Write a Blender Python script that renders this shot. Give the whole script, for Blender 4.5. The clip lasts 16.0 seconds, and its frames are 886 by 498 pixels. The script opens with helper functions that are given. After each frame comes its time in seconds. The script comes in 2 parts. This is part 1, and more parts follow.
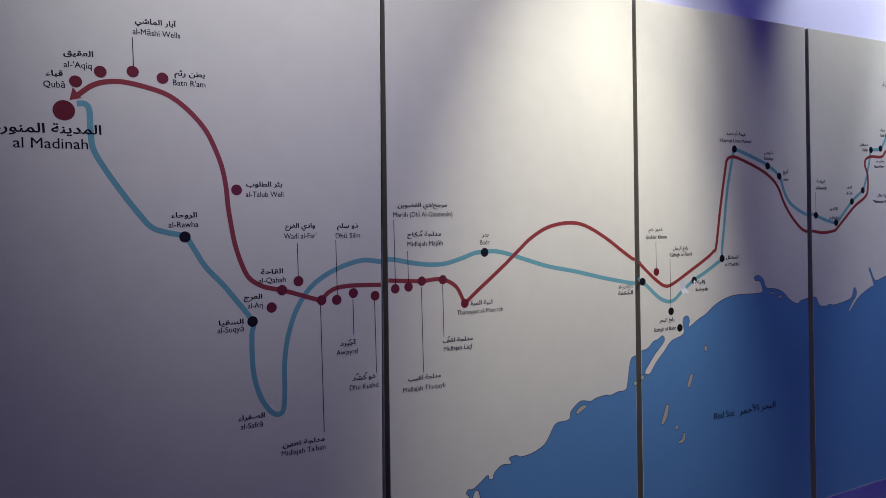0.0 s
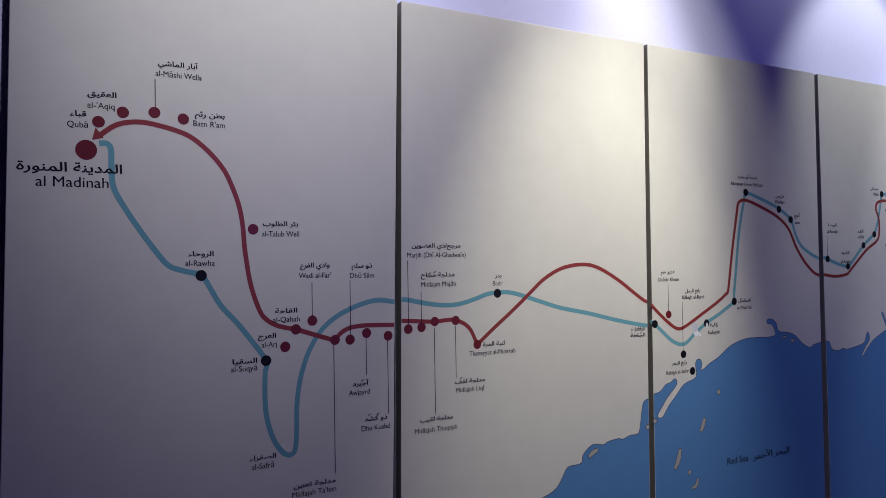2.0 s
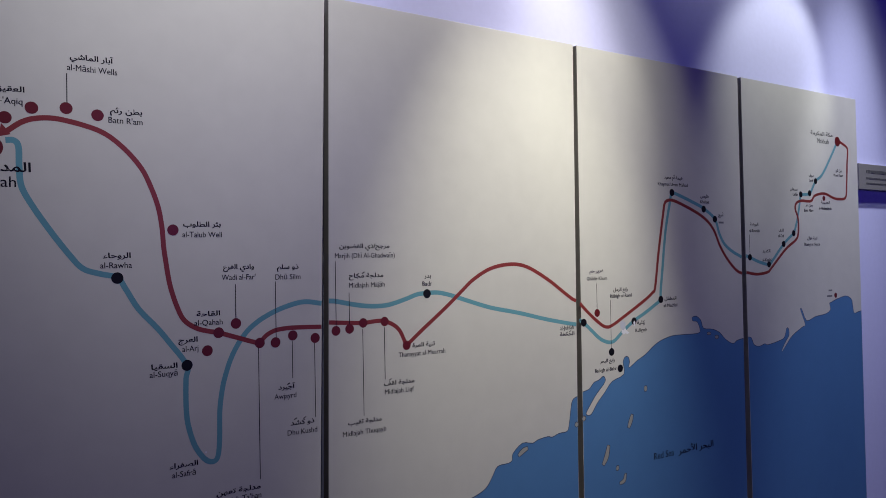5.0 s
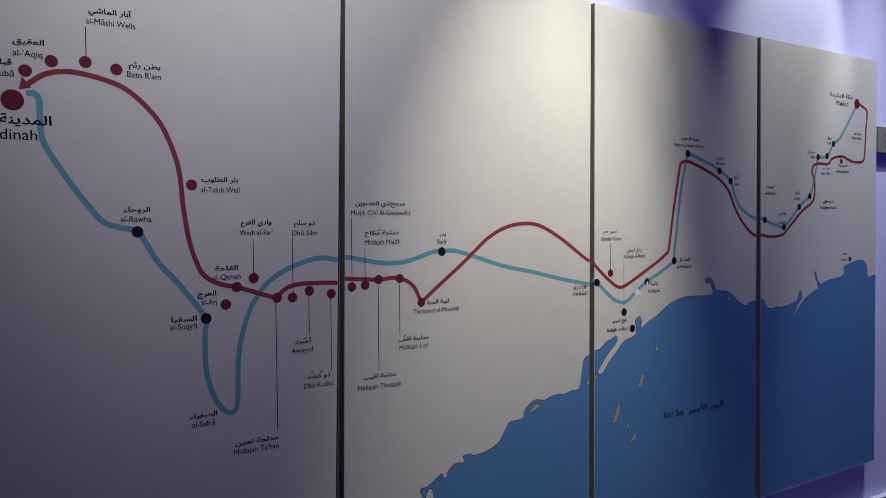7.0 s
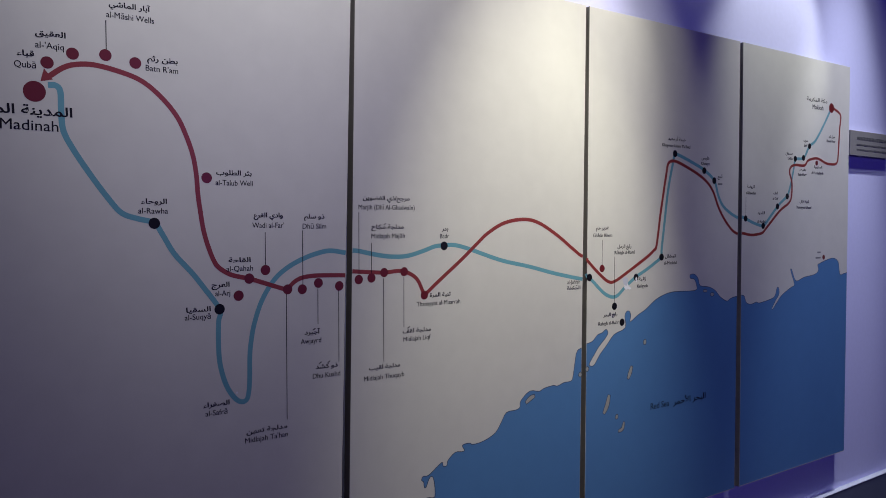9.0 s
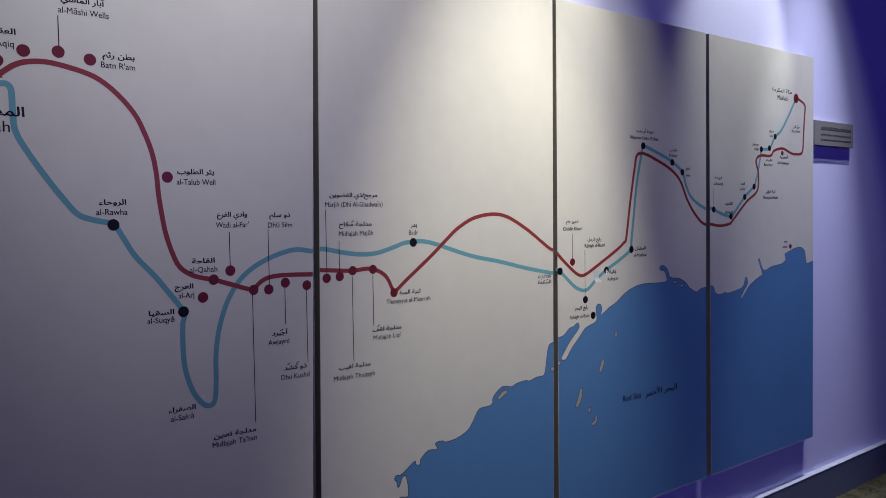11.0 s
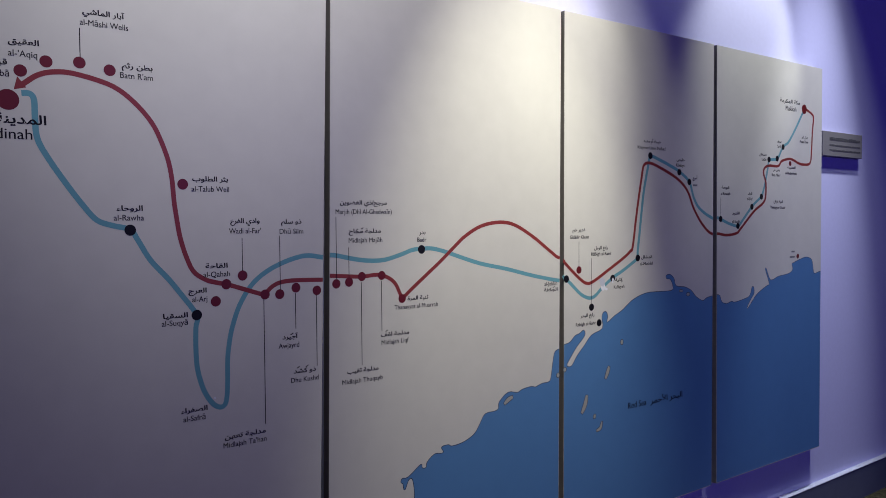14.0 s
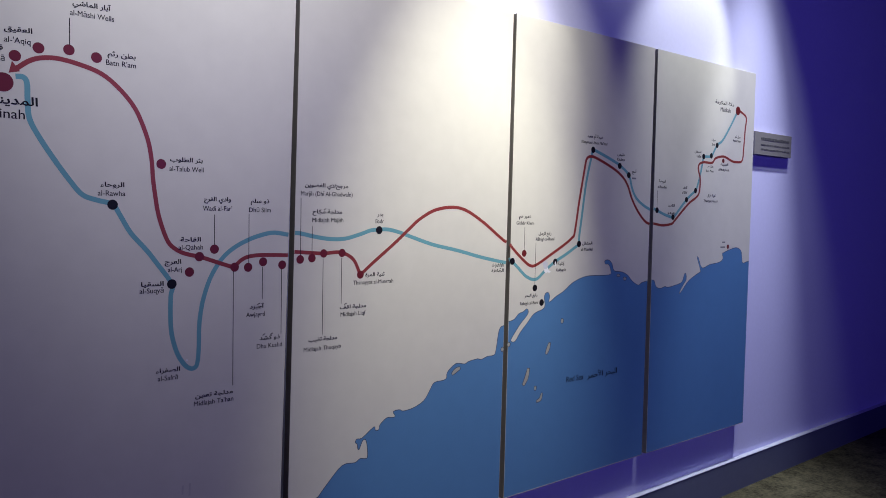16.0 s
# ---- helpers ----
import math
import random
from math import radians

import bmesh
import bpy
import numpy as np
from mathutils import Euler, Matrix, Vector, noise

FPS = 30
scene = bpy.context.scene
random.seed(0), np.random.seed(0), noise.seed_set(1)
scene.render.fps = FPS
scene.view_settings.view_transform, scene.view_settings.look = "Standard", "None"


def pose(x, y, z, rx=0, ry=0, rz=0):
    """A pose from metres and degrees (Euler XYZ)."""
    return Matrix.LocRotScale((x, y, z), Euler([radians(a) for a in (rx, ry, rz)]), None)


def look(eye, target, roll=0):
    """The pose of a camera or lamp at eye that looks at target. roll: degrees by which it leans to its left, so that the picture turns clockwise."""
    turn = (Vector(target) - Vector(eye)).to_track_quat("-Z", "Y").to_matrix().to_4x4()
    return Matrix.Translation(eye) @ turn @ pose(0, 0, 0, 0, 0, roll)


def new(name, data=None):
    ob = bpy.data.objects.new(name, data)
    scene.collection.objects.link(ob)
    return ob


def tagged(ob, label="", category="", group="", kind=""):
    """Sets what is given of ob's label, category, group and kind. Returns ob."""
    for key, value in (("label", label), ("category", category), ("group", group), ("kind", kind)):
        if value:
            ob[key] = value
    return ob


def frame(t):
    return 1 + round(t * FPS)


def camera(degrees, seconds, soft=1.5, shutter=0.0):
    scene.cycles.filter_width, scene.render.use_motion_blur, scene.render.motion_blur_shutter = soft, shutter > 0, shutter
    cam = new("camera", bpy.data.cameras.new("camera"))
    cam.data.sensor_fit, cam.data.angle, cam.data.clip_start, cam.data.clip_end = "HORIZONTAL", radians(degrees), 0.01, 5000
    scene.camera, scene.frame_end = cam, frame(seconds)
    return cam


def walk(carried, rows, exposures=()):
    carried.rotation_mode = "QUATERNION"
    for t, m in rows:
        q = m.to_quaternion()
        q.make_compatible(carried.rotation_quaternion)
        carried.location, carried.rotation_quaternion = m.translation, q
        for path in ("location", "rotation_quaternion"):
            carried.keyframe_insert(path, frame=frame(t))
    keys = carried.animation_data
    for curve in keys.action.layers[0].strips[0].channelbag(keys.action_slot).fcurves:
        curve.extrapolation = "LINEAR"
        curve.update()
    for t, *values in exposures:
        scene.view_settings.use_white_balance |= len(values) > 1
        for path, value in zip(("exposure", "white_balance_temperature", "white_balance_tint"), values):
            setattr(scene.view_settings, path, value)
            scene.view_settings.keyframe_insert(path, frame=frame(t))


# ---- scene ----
cam = camera(59.5, 16.0, soft=0.85)
PATH = [
    (0, (-0.0257, -2.0722, 1.6765), (0.9808, -0.3448, 1.6220), -1.45),
    (0.5, (-0.0299, -2.0666, 1.6747), (0.9851, -0.3440, 1.6266), -1.52),
    (1, (-0.0342, -2.0675, 1.6744), (0.9678, -0.3367, 1.6536), -1.47),
    (1.5, (-0.0381, -2.0668, 1.6920), (0.9622, -0.3355, 1.7360), -0.85),
    (2, (-0.0489, -2.0679, 1.6867), (0.9457, -0.3333, 1.7291), -0.86),
    (2.5, (-0.0452, -2.0697, 1.6965), (0.9512, -0.3359, 1.7321), -1.27),
    (3, (-0.0413, -2.0631, 1.6957), (0.9692, -0.3373, 1.7217), -1.09),
    (3.5, (-0.0292, -2.0603, 1.7045), (1.0183, -0.3570, 1.7419), -0.65),
    (4, (-0.0141, -2.0675, 1.7097), (1.0703, -0.3881, 1.7707), -0.65),
    (4.2, (-0.0080, -2.0679, 1.7069), (1.0950, -0.4003, 1.7582), -0.80),
    (6.3, (-0.0150, -2.0774, 1.6891), (1.1160, -0.4279, 1.6827), -0.81),
    (6.5, (-0.0131, -2.0784, 1.6778), (1.1070, -0.4218, 1.6412), -0.82),
    (7, (-0.0278, -2.0750, 1.6849), (1.0722, -0.4059, 1.6192), -0.46),
    (7.5, (-0.0595, -2.0677, 1.6857), (1.0517, -0.4062, 1.6177), -0.48),
    (8, (-0.1127, -2.0694, 1.6807), (1.0249, -0.4271, 1.5863), -0.55),
    (8.5, (-0.1656, -2.0659, 1.6743), (0.9927, -0.4371, 1.6007), -0.06),
    (10.8, (-0.1413, -2.0424, 1.6808), (1.0847, -0.4650, 1.5879), -0.86),
    (11, (-0.1395, -2.0416, 1.6808), (1.0916, -0.4677, 1.5945), -0.87),
    (11.5, (-0.1462, -2.0407, 1.6799), (1.0947, -0.4743, 1.5978), -0.61),
    (12, (-0.1546, -2.0387, 1.6834), (1.0996, -0.4830, 1.6008), -0.35),
    (12.5, (-0.1551, -2.0395, 1.6712), (1.0918, -0.4774, 1.6004), -0.58),
    (13, (-0.1654, -2.0437, 1.6735), (1.0706, -0.4729, 1.6022), -0.59),
    (13.5, (-0.1777, -2.0534, 1.6719), (1.0396, -0.4676, 1.6120), -0.50),
    (14, (-0.1587, -2.0878, 1.6887), (1.0489, -0.4952, 1.6164), -0.36),
    (14.5, (-0.1498, -2.1771, 1.6753), (1.0218, -0.5614, 1.5454), 0.17),
    (15, (-0.1605, -2.2561, 1.6536), (0.9518, -0.6022, 1.4873), 0.40),
    (15.5, (-0.2186, -2.2656, 1.6977), (0.9861, -0.6832, 1.4856), 1.60),
    (16, (-0.2954, -2.2833, 1.6804), (0.9953, -0.7593, 1.5741), 1.17),
]
walk(cam, [(t, look(eye, target, roll)) for t, eye, target, roll in PATH],
     [(0.0, 0.08), (0.5, -0.02), (1.5, -0.04), (2.5, -0.03), (3.5, -0.05), (4.2, -0.18), (6.5, -0.20), (7.5, -0.12), (8.5, -0.07), (11.0, 0.0), (12.5, 0.12), (14.0, 0.02), (14.5, 0.04), (15.0, 0.16), (15.5, 0.12), (16.0, 0.34)])

# ---- plan: metres; the map wall runs along x, the viewer stands at negative y ----
BOTTOM, TOP = 0.452, 2.485   # board edges
WALL_Y, BOARD_T = 0.05, 0.034
ROOM_X0, ROOM_X1, ROOM_Y0, CEIL = -3.2, 9.5, -5.2, 5.2


# ---- light: ceiling spots close to the wall, one fill spot, an added violet fill lamp ----
world = bpy.data.worlds.new("room_dark")
world.use_nodes = True
world.node_tree.nodes["Background"].inputs[0].default_value = (0.02, 0.02, 0.05, 1)
world.node_tree.nodes["Background"].inputs[1].default_value = 0.2
scene.world = world


def spot(x, target, power, cone, blend, colour, y, z, radius=0.03):
    lamp = bpy.data.lights.new("ceiling_or_fill_spot", "SPOT")
    lamp.energy, lamp.spot_size, lamp.spot_blend, lamp.color, lamp.shadow_soft_size = power, radians(cone), blend, colour, radius
    ob = new("ceiling_or_fill_spot", lamp)
    ob.matrix_world = look((x, y, z), target)
    return ob


spot(2.278, (1.157, 0.0, 1.463), 91, 78.8, 0.60, (0.98, 0.945, 0.90), -0.819, 3.401)
spot(1.640, (1.780, 0.0, 1.220), 292, 42.0, 1.00, (0.985, 0.965, 0.83), -0.960, 3.680)
spot(3.240, (3.730, 0.0, 2.163), 128, 40.5, 0.65, (0.94, 0.97, 0.90), -1.127, 4.909)
spot(4.060, (3.900, 0.0, 1.080), 605, 29.0, 0.96, (0.84, 0.87, 1.0), -0.755, 4.757)
spot(0.383, (0.510, 0.0, 2.937), 346, 42.4, 1.00, (0.915, 0.915, 0.98), -1.164, 4.489)
spot(3.477, (3.077, 0.0, 3.536), 61, 42.5, 0.85, (0.94, 0.97, 0.90), -0.908, 4.433)
spot(1.718, (2.120, 0.0, 2.487), 122, 35.0, 1.00, (0.99, 0.98, 0.78), -0.684, 3.887)
spot(3.681, (3.370, 0.0, 2.582), 41, 50.7, 0.60, (0.94, 0.97, 0.90), -0.686, 3.280)
# Extra fill spot, added to lift the low end of the dim band.
spot(3.040, (3.000, 0.0, 0.360), 62, 23.0, 1.00, (0.90, 0.93, 0.96), -0.800, 4.200)

# Added lamp, unseen: stands in for the room's violet ambient light.
fill_lamp = bpy.data.lights.new("violet_fill", "AREA")
fill_lamp.shape, fill_lamp.size, fill_lamp.size_y, fill_lamp.energy, fill_lamp.color = "RECTANGLE", 3.0, 1.2, 37, (0.18, 0.125, 1.0)
new("violet_fill", fill_lamp).matrix_world = look((3.0, -5.0, 2.7), (3.1, 0.0, 1.8))


# ---- materials ----
def material(name, colour, rough=0.5, metal=0.0, vary=0.08, scale=30.0, coarse=2.5, bump=0.03, bump_scale=200.0, spec=0.5):
    m = bpy.data.materials.new(name)
    m.use_nodes = True
    nt = m.node_tree
    nodes, link = nt.nodes, nt.links.new
    bsdf = nodes["Principled BSDF"]
    bsdf.inputs["Roughness"].default_value = rough
    bsdf.inputs["Metallic"].default_value = metal
    bsdf.inputs["Specular IOR Level"].default_value = spec
    at = nodes.new("ShaderNodeNewGeometry")
    fine, broad, relief = (nodes.new("ShaderNodeTexNoise") for _ in range(3))
    fine.inputs["Scale"].default_value, broad.inputs["Scale"].default_value, relief.inputs["Scale"].default_value = scale, coarse, bump_scale
    fine.inputs["Detail"].default_value = broad.inputs["Detail"].default_value = 5
    both = nodes.new("ShaderNodeMath")
    both.operation = "ADD"
    for n, tex in enumerate((fine, broad)):
        link(at.outputs["Position"], tex.inputs["Vector"])
        link(tex.outputs["Fac"], both.inputs[n])
    ramp = nodes.new("ShaderNodeMapRange")
    ramp.inputs["From Min"].default_value, ramp.inputs["From Max"].default_value = 0.6, 1.4
    ramp.inputs["To Min"].default_value, ramp.inputs["To Max"].default_value = 1 - vary, 1 + vary
    link(both.outputs[0], ramp.inputs["Value"])
    mix = nodes.new("ShaderNodeVectorMath")
    mix.operation = "SCALE"
    mix.inputs[0].default_value = colour
    link(ramp.outputs[0], mix.inputs["Scale"])
    link(mix.outputs[0], bsdf.inputs["Base Color"])
    if bump:
        b = nodes.new("ShaderNodeBump")
        b.inputs["Strength"].default_value, b.inputs["Distance"].default_value = bump, 0.004
        link(at.outputs["Position"], relief.inputs["Vector"])
        link(relief.outputs["Fac"], b.inputs["Height"])
        link(b.outputs[0], bsdf.inputs["Normal"])
    return m


BOARD = material("printed_board_white", (0.60, 0.59, 0.535), 0.42, vary=0.045, scale=14, coarse=1.6, bump=0.012, bump_scale=420)
EDGE = material("board_edge", (0.185, 0.172, 0.16), 0.7, vary=0.12, scale=60)
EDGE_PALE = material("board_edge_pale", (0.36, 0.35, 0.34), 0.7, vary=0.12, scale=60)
SEA = material("sea_blue_print", (0.084, 0.210, 0.425), 0.42, vary=0.04, scale=14, coarse=1.6, bump=0.012, bump_scale=420)
LAND = material("island_print", (0.37, 0.36, 0.32), 0.42, vary=0.04)
SHORE = material("coastline_ink", (0.035, 0.05, 0.09), 0.45, vary=0.05)
RED = material("route_red_ink", (0.235, 0.034, 0.031), 0.42, vary=0.05)
DOT_RED = material("place_red_ink", (0.130, 0.010, 0.012), 0.42, vary=0.05)
CYAN = material("route_cyan_ink", (0.125, 0.33, 0.385), 0.42, vary=0.05)
BLACK = material("black_ink", (0.005, 0.005, 0.008), 0.5, vary=0.05, spec=0.25)
GREY_INK = material("grey_ink", (0.17, 0.17, 0.18), 0.45, vary=0.05)
SCUFF = material("scuffed_film", (0.50, 0.52, 0.58), 0.5, vary=0.06)
TORN = material("bare_film_white", (0.72, 0.73, 0.76), 0.5, vary=0.06)
SMEAR = material("rubbed_film", (0.52, 0.51, 0.48), 0.55, vary=0.10)
VIOLET = material("violet_wall_paint", (0.62, 0.63, 0.91), 0.62, vary=0.035, scale=40, coarse=1.2, bump=0.04, bump_scale=160)
NAVY = material("unseen_wall_dark", (0.06, 0.06, 0.15), 0.7, vary=0.05)
CAP = material("ledge_pale", (0.52, 0.54, 0.64), 0.45, vary=0.10, scale=25, coarse=6, bump=0.04)
SKIRT = material("skirting_paint", (0.105, 0.12, 0.19), 0.45, vary=0.06, scale=20, bump=0.04)
CARPET = material("mottled_carpet", (0.072, 0.067, 0.040), 0.95, vary=0.85, scale=48, coarse=11, bump=0.9, bump_scale=260, spec=0.1)
CEILING = material("unseen_ceiling_dark", (0.05, 0.05, 0.08), 0.8)
PLATE = material("plaque_metal", (0.30, 0.29, 0.285), 0.45, metal=0.3, vary=0.05, scale=80)
PLATE_INK = material("plaque_ink", (0.085, 0.085, 0.09), 0.5)


# ---- mesh helpers ----
def part(name, bm, mat, parent=None, label=""):
    if isinstance(bm, bmesh.types.BMesh):
        mesh = bpy.data.meshes.new(name)
        bm.to_mesh(mesh)
        bm.free()
    else:
        mesh = bm
    mesh.materials.clear()
    mesh.materials.append(mat)
    ob = new(name, mesh)
    ob.parent = parent
    if label:
        tagged(ob, label)
    return ob


def prism(corners, y0, y1, bevel=0.0):
    """A slab between y0 (front) and y1 (back) over corners (x, z), counter-clockwise as the viewer sees them."""
    bm = bmesh.new()
    front = [bm.verts.new((x, y0, z)) for x, z in corners]
    back = [bm.verts.new((x, y1, z)) for x, z in corners]
    bm.faces.new(front)
    bm.faces.new(back[::-1])
    n = len(corners)
    for i in range(n):
        bm.faces.new((front[i], back[i], back[(i + 1) % n], front[(i + 1) % n]))
    bmesh.ops.recalc_face_normals(bm, faces=bm.faces)
    if bevel:
        bmesh.ops.bevel(bm, geom=list(bm.edges), offset=bevel, segments=2, affect="EDGES", profile=0.6)
    return bm


def box(lo, hi, bevel=0.0):
    return prism([(lo[0], lo[2]), (hi[0], lo[2]), (hi[0], hi[2]), (lo[0], hi[2])], lo[1], hi[1], bevel)


def smooth(points, steps=5):
    """A soft line through points."""
    p = [Vector(q) for q in points]
    p = [2 * p[0] - p[1]] + p + [2 * p[-1] - p[-2]]
    line = []
    for a, b, c, d in zip(p, p[1:], p[2:], p[3:]):
        for k in range(steps):
            t = k / steps
            line.append(0.5 * (2 * b + (c - a) * t + (2 * a - 5 * b + 4 * c - d) * t * t + (3 * b - a - 3 * c + d) * t ** 3))
    return line + [p[-2]]


def ribbon(line, width, y):
    """A printed stroke along (x, z) points, lying on the board at depth y."""
    bm = bmesh.new()
    last = None
    for i, q in enumerate(line):
        ahead = (line[min(i + 1, len(line) - 1)] - line[max(i - 1, 0)])
        ahead = ahead.normalized() if ahead.length else Vector((1, 0))
        side = Vector((-ahead.y, ahead.x)) * width / 2
        pair = [bm.verts.new((v.x, y, v.y)) for v in (q + side, q - side)]
        if last:
            bm.faces.new((last[0], last[1], pair[1], pair[0]))
        last = pair
    return facing(bm)


def facing(bm):
    bm.normal_update()
    for f in bm.faces:
        if f.normal.y > 0:
            f.normal_flip()
    return bm


def disc(x, z, rx, rz, y, turn=0.0, n=28):
    bm = bmesh.new()
    c, s = math.cos(turn), math.sin(turn)
    ring = []
    for k in range(n):
        a, b = rx * math.cos(2 * math.pi * k / n), rz * math.sin(2 * math.pi * k / n)
        ring.append(bm.verts.new((x + a * c - b * s, y, z + a * s + b * c)))
    bm.faces.new(ring)
    return facing(bm)


def area(points, y):
    bm = bmesh.new()
    verts = [bm.verts.new((p[0], y, p[1])) for p in points]
    edges = [bm.edges.new((verts[i], verts[(i + 1) % len(verts)])) for i in range(len(verts))]
    bmesh.ops.triangle_fill(bm, use_beauty=True, use_dissolve=False, edges=edges)
    return facing(bm)


# Arabic letters join: each takes its alone, end, start or middle form, and the line is laid out from the right.
SHAPES, code = {}, 0xFE80
for letter in "ءآأؤإئابةتثجحخدذرزسشصضطظعغفقكلمنهوىي":
    forms = 1 if letter == "ء" else 2 if letter in "آأؤإاةدذرزوى" else 4
    SHAPES[letter] = (code, forms)
    code += forms
LAM_ALEF = {"آ": 0xFEF5, "أ": 0xFEF7, "إ": 0xFEF9, "ا": 0xFEFB}


def joined(text):
    made, i, before = [], 0, False
    while i < len(text):
        ch = text[i]
        if ch == "ل" and i + 1 < len(text) and text[i + 1] in LAM_ALEF:
            made.append(chr(LAM_ALEF[text[i + 1]] + (1 if before else 0)))
            before, i = False, i + 2
            continue
        if ch not in SHAPES:
            made.append(ch)
            before, i = False, i + 1
            continue
        first, forms = SHAPES[ch]
        after = forms == 4 and i + 1 < len(text) and text[i + 1] in SHAPES and SHAPES[text[i + 1]][1] > 1
        if forms == 1:
            made.append(chr(first))
        else:
            made.append(chr(first + (3 if before and after else 2 if after else 1 if before else 0)))
        before, i = after, i + 1
    return "".join(made[::-1])


def lettering(text, x, z, width, height, y, mat, parent, bold=0.0, arabic=False, heavy=0.0):
    """One printed line: starts at x, stands on z, is as wide as width."""
    if text == "-":
        bm = prism([(x, z), (x + width, z), (x + width, z + height * 0.42), (x, z + height * 0.42)], y, y + 0.0003)
        return part("lettering", bm, GREY_INK, parent, "illegible line of fine print")
    curve = bpy.data.curves.new("lettering", "FONT")
    curve.body, curve.resolution_u, curve.offset = joined(text) if arabic else text, 3, bold
    ob = new("lettering", curve)
    bpy.context.view_layer.update()
    mesh = bpy.data.meshes.new_from_object(ob.evaluated_get(bpy.context.evaluated_depsgraph_get()))
    bpy.data.objects.remove(ob)
    xs = [v.co.x for v in mesh.vertices]
    low, wide = min(xs), max(xs) - min(xs)
    sx = width / wide
    sz = height
    for v in mesh.vertices:
        px, pz = x + (v.co.x - low) * sx, v.co.y * sz
        v.co = (px, y, z + pz)
    mesh.update()
    if heavy:                # a heavier cut: the strokes printed twice, a hair apart
        verts, faces = [v.co.copy() for v in mesh.vertices], [list(f.vertices) for f in mesh.polygons]
        verts += [v + Vector((heavy, 0.3 * INK, 0.35 * heavy)) for v in verts]
        faces += [[i + len(mesh.vertices) for i in f] for f in faces]
        mesh = bpy.data.meshes.new("lettering")
        mesh.from_pydata(verts, [], faces)
    return part("lettering", mesh, mat, parent)


# ---- the room ----
def wall_panel(name, lo, hi, mat, label):
    return tagged(part(name, box(lo, hi), mat), label, kind="structure")


wall_panel("wall_map", (ROOM_X0, WALL_Y, -0.4), (ROOM_X1, WALL_Y + 0.15, CEIL), VIOLET, "violet painted gallery wall behind the map boards")
# End and back walls are unseen: assumed, and dark to limit bounced light.
wall_panel("wall_left", (ROOM_X0 - 0.15, ROOM_Y0, -0.4), (ROOM_X0, WALL_Y, CEIL), NAVY, "assumed plain end wall, unseen, dark navy to limit bounced light")
wall_panel("wall_right", (ROOM_X1, ROOM_Y0, -0.4), (ROOM_X1 + 0.15, WALL_Y, CEIL), NAVY, "assumed plain end wall, unseen, dark navy to limit bounced light")
wall_panel("wall_back", (ROOM_X0, ROOM_Y0 - 0.15, -0.4), (ROOM_X1, ROOM_Y0, CEIL), NAVY, "assumed plain wall across the gallery, unseen, dark navy to limit bounced light")
# The ceiling is unseen as well, added to close the room.
wall_panel("ceiling", (ROOM_X0, ROOM_Y0, CEIL), (ROOM_X1, WALL_Y, CEIL + 0.12), CEILING, "assumed dark ceiling, unseen, closing the room")
FLOOR = 0.042
tagged(part("floor", prism([(ROOM_X0, FLOOR - 0.1), (ROOM_X1, FLOOR - 0.1),
                            (ROOM_X1, FLOOR), (ROOM_X0, FLOOR)], ROOM_Y0, WALL_Y), CARPET),
       "mottled olive brown carpeted gallery floor", kind="structure")
SK_TOP, SK_Y = 0.229, 0.018
baseboard = tagged(part("baseboard", prism([(ROOM_X0, FLOOR - 0.02), (ROOM_X1, FLOOR - 0.02),
                                (ROOM_X1, SK_TOP), (ROOM_X0, SK_TOP)], SK_Y, WALL_Y, 0.003), SKIRT),
       "tall blue-grey painted baseboard with a flat ledge", kind="structure")

# Top strip in a paler colour than the baseboard front.
part("ledge", prism([(ROOM_X0, SK_TOP - 0.001), (ROOM_X1, SK_TOP - 0.001),
                     (ROOM_X1, SK_TOP + 0.004), (ROOM_X0, SK_TOP + 0.004)], SK_Y - 0.002, WALL_Y, 0.0015), CAP, baseboard,
     "pale ledge on the baseboard")

# ---- the printed map: routes, coast, places and names, board by board, in metres on the wall ----
RED_1 = [
    (0.169, 2.021), (0.200, 2.045), (0.233, 2.057), (0.279, 2.059), (0.348, 2.045), (0.391, 2.027),
    (0.434, 1.992), (0.470, 1.949), (0.492, 1.904), (0.510, 1.852), (0.519, 1.800), (0.523, 1.747),
    (0.529, 1.701), (0.538, 1.647), (0.554, 1.594), (0.573, 1.555), (0.605, 1.532), (0.636, 1.522),
    (0.664, 1.516), (0.710, 1.501), (0.752, 1.487), (0.779, 1.480), (0.788, 1.490), (0.802, 1.502),
    (0.826, 1.512), (0.865, 1.516), (0.919, 1.515), (0.967, 1.513),
]
RED_2 = [
    (0.991, 1.524), (1.042, 1.520), (1.104, 1.516), (1.150, 1.519), (1.178, 1.517), (1.211, 1.503),
    (1.232, 1.484), (1.246, 1.457), (1.254, 1.442), (1.256, 1.437), (1.267, 1.445), (1.306, 1.475),
    (1.360, 1.514), (1.416, 1.555), (1.474, 1.601), (1.521, 1.636), (1.593, 1.670), (1.679, 1.683),
    (1.753, 1.672), (1.844, 1.628), (1.923, 1.578), (1.977, 1.544),
]
RED_3 = [
    (1.998, 1.537), (2.041, 1.500), (2.094, 1.460), (2.132, 1.440), (2.170, 1.444), (2.261, 1.486),
    (2.355, 1.532), (2.397, 1.558), (2.413, 1.576), (2.434, 1.693), (2.446, 1.755), (2.471, 1.872),
    (2.483, 1.915), (2.514, 1.928), (2.566, 1.919), (2.685, 1.879), (2.753, 1.844), (2.795, 1.804),
    (2.831, 1.742), (2.881, 1.683), (2.940, 1.636), (2.984, 1.619),
]
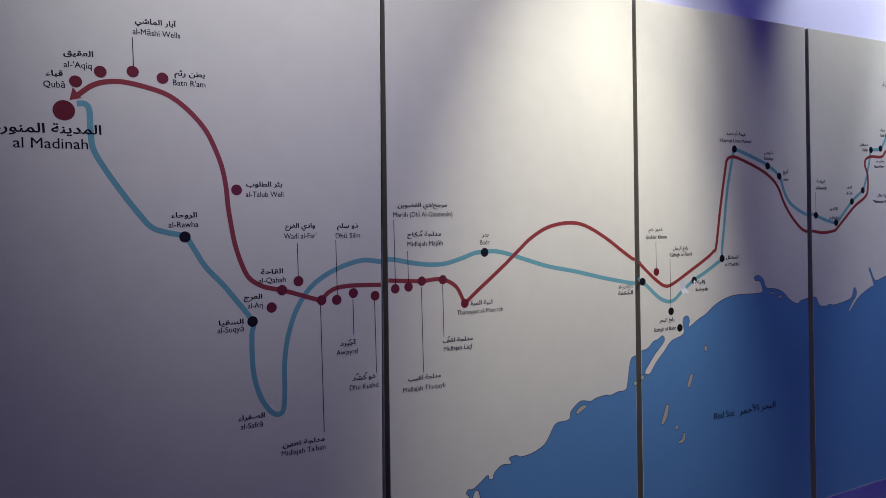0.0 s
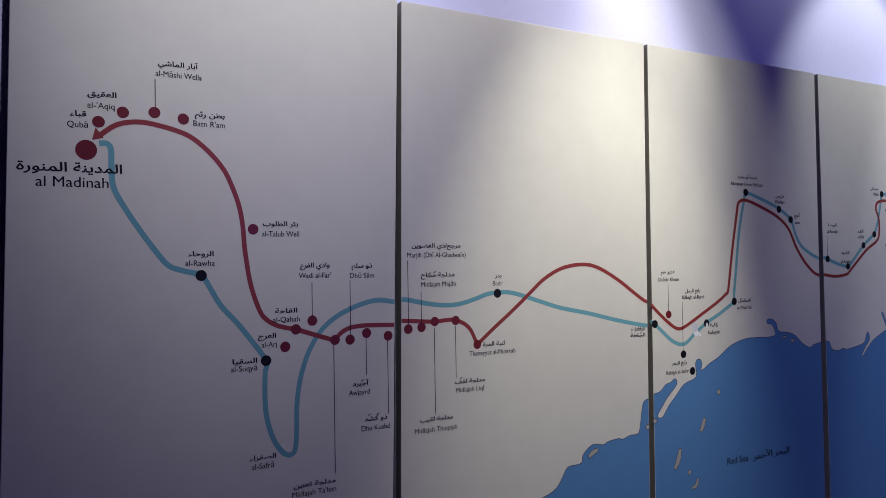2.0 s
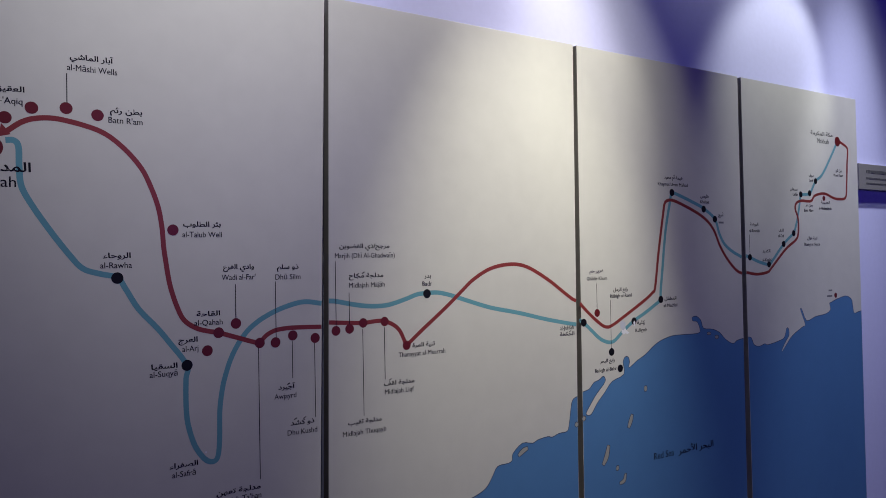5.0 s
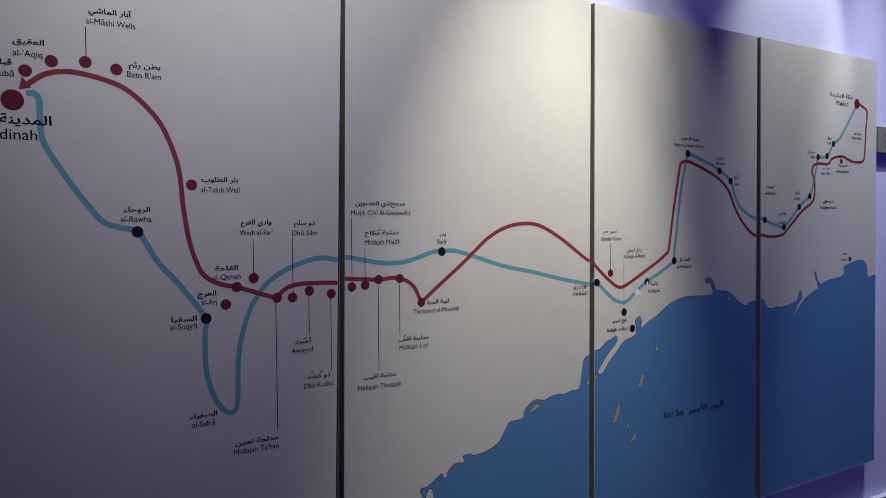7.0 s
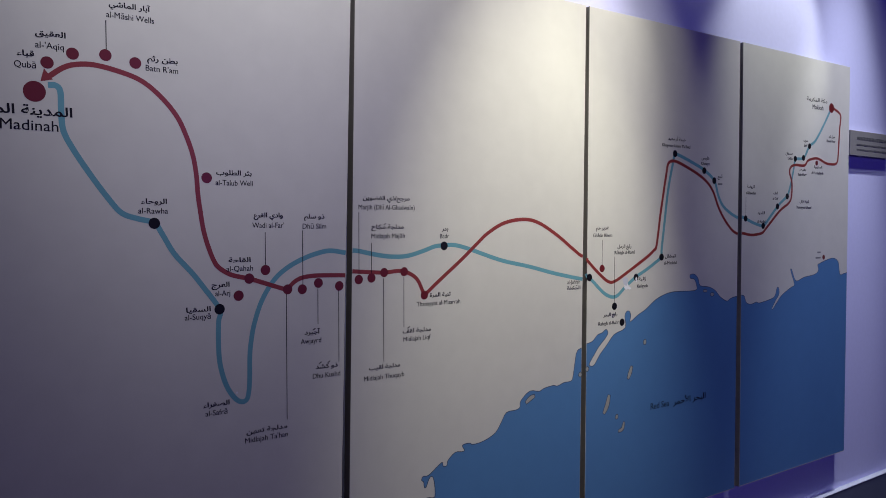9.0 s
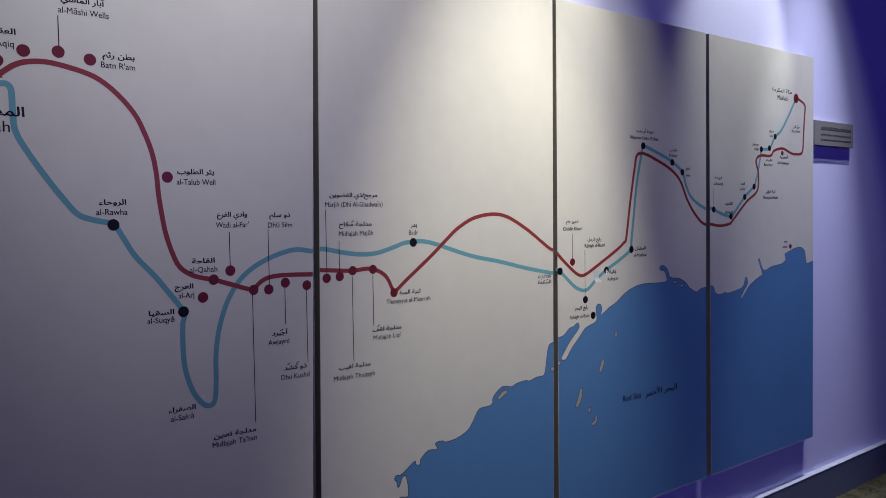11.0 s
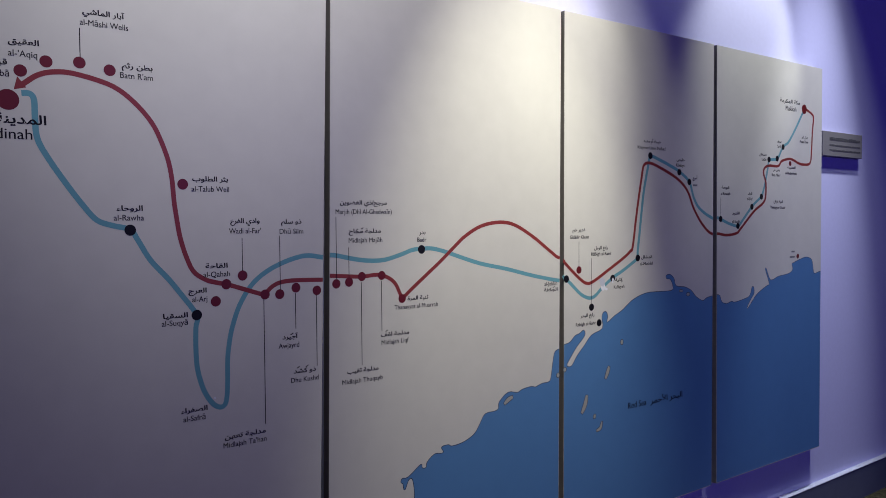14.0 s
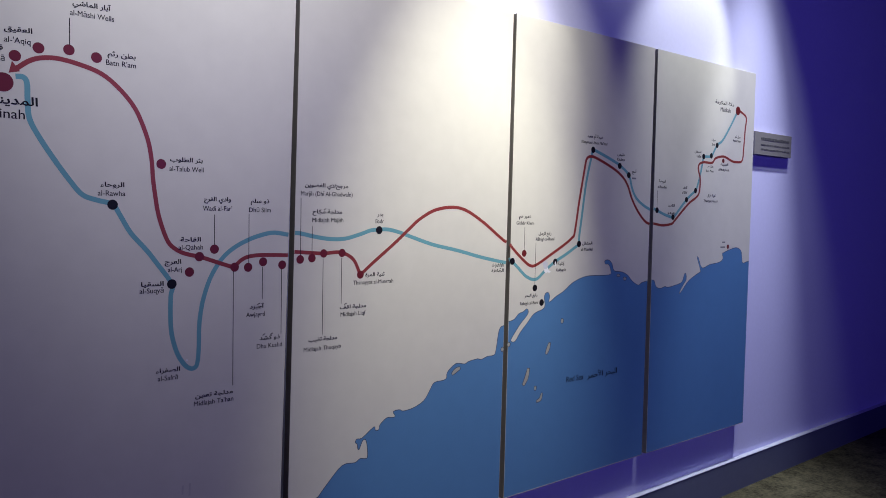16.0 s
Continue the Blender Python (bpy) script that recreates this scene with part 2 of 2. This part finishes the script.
RED_4 = [
    (3.018, 1.623), (3.093, 1.614), (3.172, 1.622), (3.203, 1.641), (3.319, 1.726), (3.395, 1.764),
    (3.421, 1.796), (3.423, 1.866), (3.402, 1.911), (3.411, 1.939), (3.454, 1.952), (3.535, 1.953),
    (3.570, 1.980), (3.653, 1.993), (3.729, 1.975), (3.778, 1.970), (3.846, 1.980), (3.860, 2.045),
    (3.867, 2.144), (3.877, 2.213), (3.862, 2.236), (3.803, 2.256),
]
CYAN_1 = [
    (0.166, 2.000), (0.184, 2.000), (0.193, 1.985), (0.194, 1.939), (0.198, 1.894), (0.218, 1.852),
    (0.257, 1.790), (0.298, 1.732), (0.329, 1.696), (0.367, 1.682), (0.409, 1.671), (0.428, 1.643),
    (0.459, 1.590), (0.504, 1.539), (0.534, 1.500), (0.579, 1.436), (0.576, 1.402), (0.575, 1.340),
    (0.579, 1.285), (0.594, 1.230), (0.614, 1.194), (0.633, 1.176), (0.650, 1.175), (0.659, 1.191),
    (0.663, 1.237), (0.664, 1.300), (0.669, 1.346), (0.679, 1.393), (0.701, 1.453), (0.736, 1.507),
    (0.778, 1.542), (0.831, 1.568), (0.884, 1.584), (0.921, 1.588), (0.967, 1.581),
]
CYAN_2 = [
    (0.991, 1.587), (1.014, 1.585), (1.072, 1.573), (1.131, 1.565), (1.191, 1.566), (1.254, 1.581),
    (1.297, 1.594), (1.336, 1.597), (1.377, 1.597), (1.428, 1.586), (1.497, 1.565), (1.591, 1.538),
    (1.713, 1.514), (1.842, 1.484), (1.977, 1.458),
]
CYAN_3 = [
    (1.997, 1.474), (2.020, 1.460), (2.040, 1.446), (2.094, 1.403), (2.127, 1.386), (2.154, 1.380),
    (2.182, 1.386), (2.226, 1.417), (2.287, 1.453), (2.355, 1.482), (2.440, 1.524), (2.447, 1.530),
    (2.446, 1.560), (2.459, 1.645), (2.483, 1.802), (2.514, 1.921), (2.523, 1.953), (2.537, 1.957),
    (2.578, 1.947), (2.658, 1.923), (2.728, 1.898), (2.800, 1.855), (2.830, 1.792), (2.866, 1.746),
    (2.925, 1.713), (2.985, 1.691),
]
CYAN_4 = [
    (3.014, 1.697), (3.039, 1.690), (3.107, 1.669), (3.175, 1.655), (3.191, 1.657), (3.301, 1.748),
    (3.384, 1.798), (3.393, 1.810), (3.417, 1.866), (3.437, 1.931), (3.448, 1.977), (3.463, 1.982),
    (3.510, 1.985), (3.532, 1.992), (3.579, 2.050), (3.634, 2.081), (3.708, 2.162), (3.773, 2.244),
]
COAST_1 = [
    (0.881, 0.571), (0.898, 0.606), (0.903, 0.615), (0.943, 0.644),
]
COAST_2 = [
    (0.980, 0.653), (0.995, 0.659), (1.082, 0.666), (1.104, 0.682), (1.130, 0.708), (1.190, 0.761),
    (1.244, 0.760), (1.266, 0.771), (1.292, 0.766), (1.299, 0.774), (1.297, 0.808), (1.291, 0.833),
    (1.283, 0.838), (1.274, 0.831), (1.263, 0.807), (1.256, 0.808), (1.253, 0.826), (1.245, 0.833),
    (1.251, 0.845), (1.274, 0.845), (1.325, 0.877), (1.331, 0.865), (1.340, 0.861), (1.348, 0.864),
    (1.352, 0.880), (1.382, 0.901), (1.411, 0.898), (1.421, 0.902), (1.412, 0.916), (1.419, 0.922),
    (1.444, 0.922), (1.457, 0.915), (1.504, 0.919), (1.556, 0.939), (1.584, 0.973), (1.607, 1.003),
    (1.653, 1.006), (1.670, 1.014), (1.674, 1.036), (1.717, 1.065), (1.763, 1.058), (1.786, 1.066),
    (1.834, 1.071), (1.854, 1.066), (1.888, 1.075), (1.923, 1.076), (1.936, 1.094), (1.952, 1.177),
    (1.972, 1.196),
]
COAST_3 = [
    (2.002, 1.209), (2.040, 1.216), (2.066, 1.238), (2.092, 1.244), (2.115, 1.256), (2.126, 1.242),
    (2.114, 1.224), (2.078, 1.194), (2.048, 1.161), (2.024, 1.132), (2.029, 1.122), (2.050, 1.123),
    (2.080, 1.159), (2.121, 1.195), (2.162, 1.232), (2.226, 1.253), (2.223, 1.300), (2.235, 1.318),
    (2.252, 1.316), (2.259, 1.298), (2.255, 1.275), (2.304, 1.300), (2.349, 1.318), (2.406, 1.352),
    (2.465, 1.372), (2.531, 1.381), (2.671, 1.379), (2.684, 1.398), (2.667, 1.428), (2.641, 1.432),
    (2.637, 1.447), (2.665, 1.450), (2.693, 1.431), (2.709, 1.398), (2.768, 1.390), (2.817, 1.372),
    (2.854, 1.342), (2.905, 1.319), (2.932, 1.330), (2.980, 1.337),
]
COAST_4 = [
    (3.016, 1.340), (3.039, 1.334), (3.056, 1.304), (3.093, 1.293), (3.137, 1.301), (3.161, 1.295),
    (3.244, 1.306), (3.289, 1.319), (3.308, 1.359), (3.324, 1.356), (3.327, 1.327), (3.299, 1.300),
    (3.268, 1.264), (3.272, 1.257), (3.301, 1.281), (3.352, 1.322), (3.437, 1.357), (3.461, 1.368),
    (3.425, 1.438), (3.436, 1.441), (3.475, 1.385), (3.548, 1.400), (3.642, 1.409), (3.683, 1.428),
    (3.675, 1.458), (3.696, 1.463), (3.713, 1.469), (3.818, 1.488), (3.876, 1.470), (3.889, 1.434),
    (3.903, 1.398), (3.949, 1.407),
]
DOTS_1 = [("red", 0.137, 1.982), ("red", 0.165, 2.053), ("red", 0.221, 2.081), ("red", 0.296, 2.087), ("red", 0.367, 2.076), ("red", 0.547, 1.792), ("red", 0.664, 1.516), ("red", 0.633, 1.470), ("red", 0.712, 1.538), ("red", 0.779, 1.480), ("red", 0.825, 1.478), ("red", 0.877, 1.494), ("red", 0.946, 1.482), ("black", 0.409, 1.670), ("black", 0.579, 1.436)]
DOTS_2 = [("red", 1.013, 1.498), ("red", 1.058, 1.501), ("red", 1.104, 1.516), ("red", 1.178, 1.516), ("red", 1.256, 1.437), ("black", 1.335, 1.595)]
DOTS_3 = [("red", 2.090, 1.494), ("black", 2.020, 1.462), ("black", 2.162, 1.343), ("black", 2.207, 1.277), ("black", 2.288, 1.452), ("black", 2.446, 1.529), ("black", 2.527, 1.959), ("black", 2.727, 1.896), ("black", 2.800, 1.855)]
DOTS_4 = [("black", 3.041, 1.690), ("black", 3.183, 1.656), ("black", 3.301, 1.748), ("black", 3.384, 1.798), ("black", 3.450, 1.982), ("black", 3.525, 1.990), ("black", 3.579, 2.050), ("red", 3.783, 2.256), ("red", 3.648, 1.970), ("red", 3.732, 1.495)]
LEADERS_1 = [(0.298, 2.173, 2.099), (0.712, 1.645, 1.548), (0.827, 1.649, 1.486), (0.875, 1.478, 1.373), (0.944, 1.469, 1.254), (0.775, 1.472, 1.104)]
LEADERS_2 = [(1.014, 1.703, 1.509), (1.058, 1.609, 1.511), (1.102, 1.498, 1.237), (1.177, 1.499, 1.339)]
LEADERS_3 = [(2.090, 1.604, 1.504), (2.161, 1.538, 1.354)]
LEADERS_4 = [(3.041, 1.790, 1.697)]
LATIN_1 = [
    ("al Madinah", 0.027, 1.890, 0.160),
    ("Qubā", 0.095, 2.036, 0.046),
    ("al-'Aqiq", 0.140, 2.086, 0.062),
    ("al-Māshi Wells", 0.299, 2.181, 0.115),
    ("Batn R'am", 0.392, 2.060, 0.082),
    ("al-Talub Well", 0.571, 1.773, 0.105),
    ("al-Rawha", 0.369, 1.695, 0.075),
    ("al-Qahah", 0.599, 1.538, 0.076),
    ("al-Arj", 0.567, 1.472, 0.042),
    ("al-Suqyā", 0.484, 1.412, 0.070),
    ("Wadi al-Far'", 0.674, 1.657, 0.095),
    ("Dhū Silm", 0.827, 1.654, 0.076),
    ("al-Safrā", 0.537, 1.147, 0.061),
    ("Midlajah Ta'han", 0.648, 1.055, 0.129),
    ("Awjayrd", 0.819, 1.318, 0.066),
    ("Dhu Kushd", 0.857, 1.212, 0.091),
]
LATIN_2 = [
    ("Marjih (Dhī Al-Ghadwaīn)", 1.013, 1.712, 0.205),
    ("Midlajah Majāh", 1.058, 1.623, 0.123),
    ("Midlajah Thuqayb", 1.030, 1.183, 0.148),
    ("Midlajah Liqf", 1.175, 1.293, 0.105),
    ("Thanayyat al-Muarrah", 1.226, 1.402, 0.175),
    ("Badr", 1.318, 1.620, 0.037),
    ("al-Juhfah", 1.902, 1.442, 0.067),
]
LATIN_3 = [
    ("Ghādir Khum", 2.039, 1.616, 0.106),
    ("Rābigh al-Raml", 2.160, 1.547, 0.117),
    ("al-Mashlal", 2.461, 1.497, 0.083),
    ("Kuliyyah", 2.295, 1.409, 0.065),
    ("Rabigh al-Bahr", 2.072, 1.273, 0.115),
    ("Khaymat Umm Ma'bad", 2.443, 1.985, 0.184),
    ("Khulays", 2.705, 1.920, 0.058),
    ("-", 2.826, 1.837, 0.033),
    ("Red Sea", 2.386, 0.901, 0.118),
]
LATIN_4 = [
    ("Makkah", 3.600, 2.237, 0.103),
    ("al-Rawdah", 3.041, 1.801, 0.076),
    ("al-Kadid", 3.134, 1.670, 0.066),
    ("Thanayyat Ghazal", 3.465, 1.740, 0.138),
    ("al-Daf", 3.259, 1.779, 0.046),
    ("Usfān", 3.384, 1.974, 0.041),
    ("Sarif", 3.526, 2.045, 0.031),
    ("Batn Murr", 3.476, 1.901, 0.079),
    ("al-Hudaybiyah", 3.601, 1.914, 0.112),
    ("Mount Thawr", 3.741, 2.081, 0.085),
    ("-", 3.654, 1.489, 0.048),
]
ARABIC_1 = [
    ("المدينة المنورة", -0.013, 1.924, 0.231),
    ("قباء", 0.101, 2.057, 0.036),
    ("العقيق", 0.140, 2.109, 0.066),
    ("آبار الماشي", 0.305, 2.203, 0.100),
    ("بطن رئم", 0.396, 2.079, 0.077),
    ("بئر الطلوب", 0.573, 1.795, 0.100),
    ("الروحاء", 0.376, 1.714, 0.065),
    ("القاحة", 0.605, 1.556, 0.063),
    ("العرج", 0.557, 1.490, 0.050),
    ("السقيا", 0.488, 1.426, 0.066),
    ("وادي الفرع", 0.678, 1.680, 0.087),
    ("ذو سلم", 0.832, 1.677, 0.065),
    ("الصفراء", 0.531, 1.165, 0.073),
    ("مدلجة تعهن", 0.652, 1.073, 0.123),
    ("آجيرد", 0.831, 1.338, 0.050),
    ("ذو كشد", 0.866, 1.233, 0.073),
]
ARABIC_2 = [
    ("مرجح/ذي الغضوين", 1.028, 1.735, 0.171),
    ("مدلجة مجاح", 1.058, 1.646, 0.118),
    ("مدلجة ثقيب", 1.048, 1.209, 0.114),
    ("مدلجة لقف", 1.172, 1.313, 0.110),
    ("ثنية المرة", 1.277, 1.423, 0.084),
    ("بدر", 1.325, 1.639, 0.026),
    ("الجحفة", 1.900, 1.414, 0.071),
]
ARABIC_3 = [
    ("غدير خم", 2.054, 1.638, 0.072),
    ("رابغ الرمل", 2.177, 1.565, 0.080),
    ("المشلل", 2.468, 1.519, 0.072),
    ("كلية", 2.304, 1.432, 0.045),
    ("رابغ البحر", 2.099, 1.300, 0.079),
    ("خيمة أم معبد", 2.481, 2.007, 0.115),
    ("خليص", 2.707, 1.938, 0.057),
    ("أمج", 2.824, 1.861, 0.035),
    ("البحر الأحمر", 2.532, 0.898, 0.224),
]
ARABIC_4 = [
    ("مكة المكرمة", 3.545, 2.272, 0.194),
    ("الروضة", 3.048, 1.824, 0.060),
    ("الكديد", 3.135, 1.704, 0.060),
    ("ثنية غزال", 3.496, 1.763, 0.085),
    ("الدف", 3.265, 1.799, 0.037),
    ("عسفان", 3.363, 1.992, 0.064),
    ("سرف", 3.522, 2.064, 0.040),
    ("بطن مر", 3.489, 1.921, 0.060),
    ("الحديبية", 3.622, 1.938, 0.078),
    ("جبل ثور", 3.758, 2.099, 0.063),
    ("-", 3.670, 1.510, 0.031),
]


INK = -0.00005               # each printed layer lies a little in front of the one below


def map_board(n, left_top, left_bottom, right_top, right_bottom, coast, red, cyan, dots, leaders, latin, arabic, label):
    thing = tagged(new("map_board"), label, "map board", "boards of the wall map")
    corners = [(left_bottom, BOTTOM), (right_bottom, BOTTOM),
               (right_top, TOP), (left_top, TOP)]
    board = part("board", prism(corners, 0.0, BOARD_T, 0.0015), BOARD, thing)
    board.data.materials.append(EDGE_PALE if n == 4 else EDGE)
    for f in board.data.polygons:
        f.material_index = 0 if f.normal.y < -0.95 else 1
    e = 0.0015

    def edge(z, left):
        k = (z - BOTTOM) / (TOP - BOTTOM)
        return (left_bottom + (left_top - left_bottom) * k + e) if left else (right_bottom + (right_top - right_bottom) * k - e)

    shore = smooth(coast, 3)
    shore = [Vector((max(min(q.x, edge(q.y, False)), edge(q.y, True)), q.y)) for q in shore]
    if n > 1:
        shore[0] = Vector((edge(shore[0].y, True), shore[0].y))
    shore[-1] = Vector((edge(shore[-1].y, False), shore[-1].y))
    low_r = Vector((right_bottom - e, BOTTOM + 0.004))
    low_l = Vector(((left_bottom + e) if n > 1 else shore[0].x - 0.03, BOTTOM + 0.004))
    part("sea", area(shore + [low_r, low_l], INK), SEA, thing, "deep blue printed sea")
    if n == 1:
        shore = [low_l] + shore
    part("coastline", ribbon(shore, 0.0026, 2 * INK), SHORE, thing, "thin dark printed coastline")
    for name, ink, points, layer in (("cyan_route", CYAN, cyan, 3), ("red_route", RED, red, 4)):
        line = smooth(points)
        if n > 1:
            line[0].x = edge(line[0].y, True)
        if n < 4:
            line[-1].x = edge(line[-1].y, False)
        part(name, ribbon(line, 0.0128 if ink is RED else 0.0142, layer * INK), ink, thing, "curving printed route line")
    for x, z0, z1 in leaders:
        bm = bmesh.new()
        bm.faces.new([bm.verts.new(v) for v in ((x - 0.0011, 4.5 * INK, z1), (x + 0.0011, 4.5 * INK, z1), (x + 0.0011, 4.5 * INK, z0), (x - 0.0011, 4.5 * INK, z0))])
        part("leader_line", facing(bm), BLACK, thing)
    for colour, x, z in dots:
        large = (n == 1 and x < 0.15) or (n == 4 and z > 2.15)
        r = 0.0245 if large else 0.0125 if n == 4 and colour == "red" else 0.0145
        part("place_dot", disc(x, z, r, r, 5 * INK), DOT_RED if colour == "red" else BLACK, thing)
    for text, x, z, width in latin:
        big = text in ("al Madinah", "Red Sea", "Makkah")
        size = (0.036 if text == "al Madinah" else 0.038 if text == "Red Sea" else 0.034 if big else 0.0215) * (1.0 if n < 3 or big else 0.9)
        lettering(text, x, z, width, size, 6 * INK, BLACK, thing, heavy=0.0003 if n < 3 else 0.0009)
    for text, x, z, width in arabic:
        size = 0.031 if width > 0.16 and n == 1 else 0.027 if n == 4 and z > 2.15 else 0.036 if text.startswith("البحر") else 0.0185
        lettering(text, x, z + (0.003 if size > 0.02 else 0.0065), width, size, 6 * INK, BLACK, thing, 0.014, True, 0.0007)
    return thing


board_1 = map_board(1, -0.022, -0.062, 0.992, 0.942, COAST_1, RED_1, CYAN_1, DOTS_1, LEADERS_1, LATIN_1, ARABIC_1,
                    "white printed map board with red and cyan routes below town names")
board_2 = map_board(2, 1.005, 0.972, 1.993, 1.975, COAST_2, RED_2, CYAN_2, DOTS_2, LEADERS_2, LATIN_2, ARABIC_2,
                    "bright white map board where two routes cross above blue coast")
board_3 = map_board(3, 2.011, 2.003, 2.981, 2.983, COAST_3, RED_3, CYAN_3, DOTS_3, LEADERS_3, LATIN_3, ARABIC_3,
                    "half-shaded map board with much blue sea and small islands")
board_4 = map_board(4, 3.004, 3.021, 3.965, 3.978, COAST_4, RED_4, CYAN_4, DOTS_4, LEADERS_4, LATIN_4, ARABIC_4,
                    "white map board with the final route stops, beside the plaque")

# the arrowhead at the northern end of the red route
bm = bmesh.new()
bm.faces.new([bm.verts.new((x, 4.2 * INK, z)) for x, z in ((0.150, 2.007), (0.177, 2.014), (0.158, 2.039))])
part("arrowhead", facing(bm), RED, board_1, "red printed arrowhead")

# islands
def island(parent, points, width):
    line = smooth(points, 4)
    bm = bmesh.new()
    ring = []
    for k, side in ((1, 1), (0, -1)):
        seq = line if side == 1 else line[::-1]
        for i, q in enumerate(seq):
            ahead = (seq[min(i + 1, len(seq) - 1)] - seq[max(i - 1, 0)]).normalized()
            t = i / (len(seq) - 1)
            w = width * (0.35 + 0.65 * math.sin(math.pi * min(max(t, 0.06), 0.94)) ** 0.5)
            ring.append(Vector((q.x - ahead.y * w, q.y + ahead.x * w)))
    bm.free()
    isle = part("island", area([(q.x, q.y) for q in ring], 2.2 * INK), LAND, parent, "small grey printed island")
    part("shoreline", ribbon(ring + [ring[0]], 0.0026, 2.6 * INK), SHORE, isle)


island(board_2, [(1.698, 1.024), (1.719, 1.038), (1.741, 1.045)], 0.009)
island(board_3, [(2.345, 1.175), (2.346, 1.186), (2.345, 1.196)], 0.009)
island(board_3, [(2.268, 1.095), (2.258, 1.071), (2.245, 1.046)], 0.010)
island(board_3, [(2.136, 0.996), (2.125, 0.958), (2.105, 0.926)], 0.011)
island(board_3, [(2.179, 0.894), (2.181, 0.903), (2.182, 0.912)], 0.008)
island(board_3, [(2.225, 0.876), (2.215, 0.850), (2.191, 0.843)], 0.008)
island(board_3, [(2.731, 1.374), (2.743, 1.374), (2.757, 1.372)], 0.006)
island(board_3, [(2.783, 1.357), (2.795, 1.355), (2.807, 1.356)], 0.008)
island(board_2, [(1.968, 1.089), (1.974, 1.095), (1.980, 1.101)], 0.009)
island(board_3, [(2.006, 1.105), (2.011, 1.112), (2.016, 1.119)], 0.009)

# a worn patch where the film has lifted beside one of the dots
bm = area([(2.207, 1.449), (2.222, 1.457), (2.240, 1.451), (2.240, 1.425), (2.228, 1.421), (2.214, 1.428)], 5.5 * INK)
part("scuff", bm, SCUFF, board_3, "pale lilac patch worn into the printed film")
bm = area([(2.219, 1.424), (2.231, 1.421), (2.238, 1.429), (2.247, 1.417), (2.261, 1.410), (2.250, 1.404), (2.240, 1.409), (2.230, 1.403), (2.218, 1.412)], 5.8 * INK)
part("scuff", bm, TORN, board_3, "white torn spot in the printed film")
bm = area([(2.284, 1.447), (2.290, 1.455), (2.296, 1.447), (2.291, 1.432), (2.287, 1.432)], 5.8 * INK)
part("scuff", bm, TORN, board_3, "white chip in a black place dot")
part("scuff", disc(0.626, 1.201, 0.003, 0.003, 5.8 * INK, n=10), TORN, board_1, "white pinhead chip in the film")
for x, z, length in ((0.613, 0.787, 0.028), (0.635, 0.779, 0.039)):
    part("scuff", ribbon([Vector((x, z)), Vector((x + 0.001, z + length))], 0.006, 1.5 * INK), SMEAR, board_1, "faint grey rub mark")

# vowel marks over the Arabic names
def vowel_mark(parent, x, z):
    part("vowel_mark", ribbon([Vector((x - 0.0045, z - 0.0025)), Vector((x + 0.0045, z + 0.0025))], 0.0028, 6 * INK), BLACK, parent)


for board, marks in ((board_1, [(0.862, 1.358), (0.910, 1.257), (0.882, 1.257)]),
                     (board_2, [(1.088, 1.663), (1.107, 1.667), (1.195, 1.337), (1.951, 1.435), (1.934, 1.431)]),
                     (board_3, [(2.320, 1.439), (2.345, 1.436), (2.532, 1.528)])):
    for x, z in marks:
        vowel_mark(board, x, z)

# ---- the plaque beside the map ----
plaque = tagged(new("wall_plaque"), "small grey metal plaque with lines of fine print on the wall", "plaque")
PX0, PX1, PZ0, PZ1, PY = 4.025, 4.473, 2.031, 2.165, 0.022
part("plate", prism([(PX0, PZ0), (PX1, PZ0), (PX1, PZ1), (PX0, PZ1)], PY, WALL_Y, 0.002), PLATE, plaque)
for z, h, x0, x1 in ((PZ0 + 0.088, 0.016, PX0 + 0.07, PX1 - 0.03), (PZ0 + 0.057, 0.008, PX0 + 0.07, PX1 - 0.03), (PZ0 + 0.030, 0.008, PX0 + 0.07, PX1 - 0.025)):
    x = x0
    rng = random.Random(int(z * 1000))
    while x < x1:
        w = min(rng.uniform(0.007, 0.032), x1 - x)
        part("lettering", box((x, PY - 0.0012, z), (x + w, PY - 0.0002, z + h * rng.uniform(0.75, 1.0))), PLATE_INK, plaque, "illegible engraved word")
        x += w + 0.004
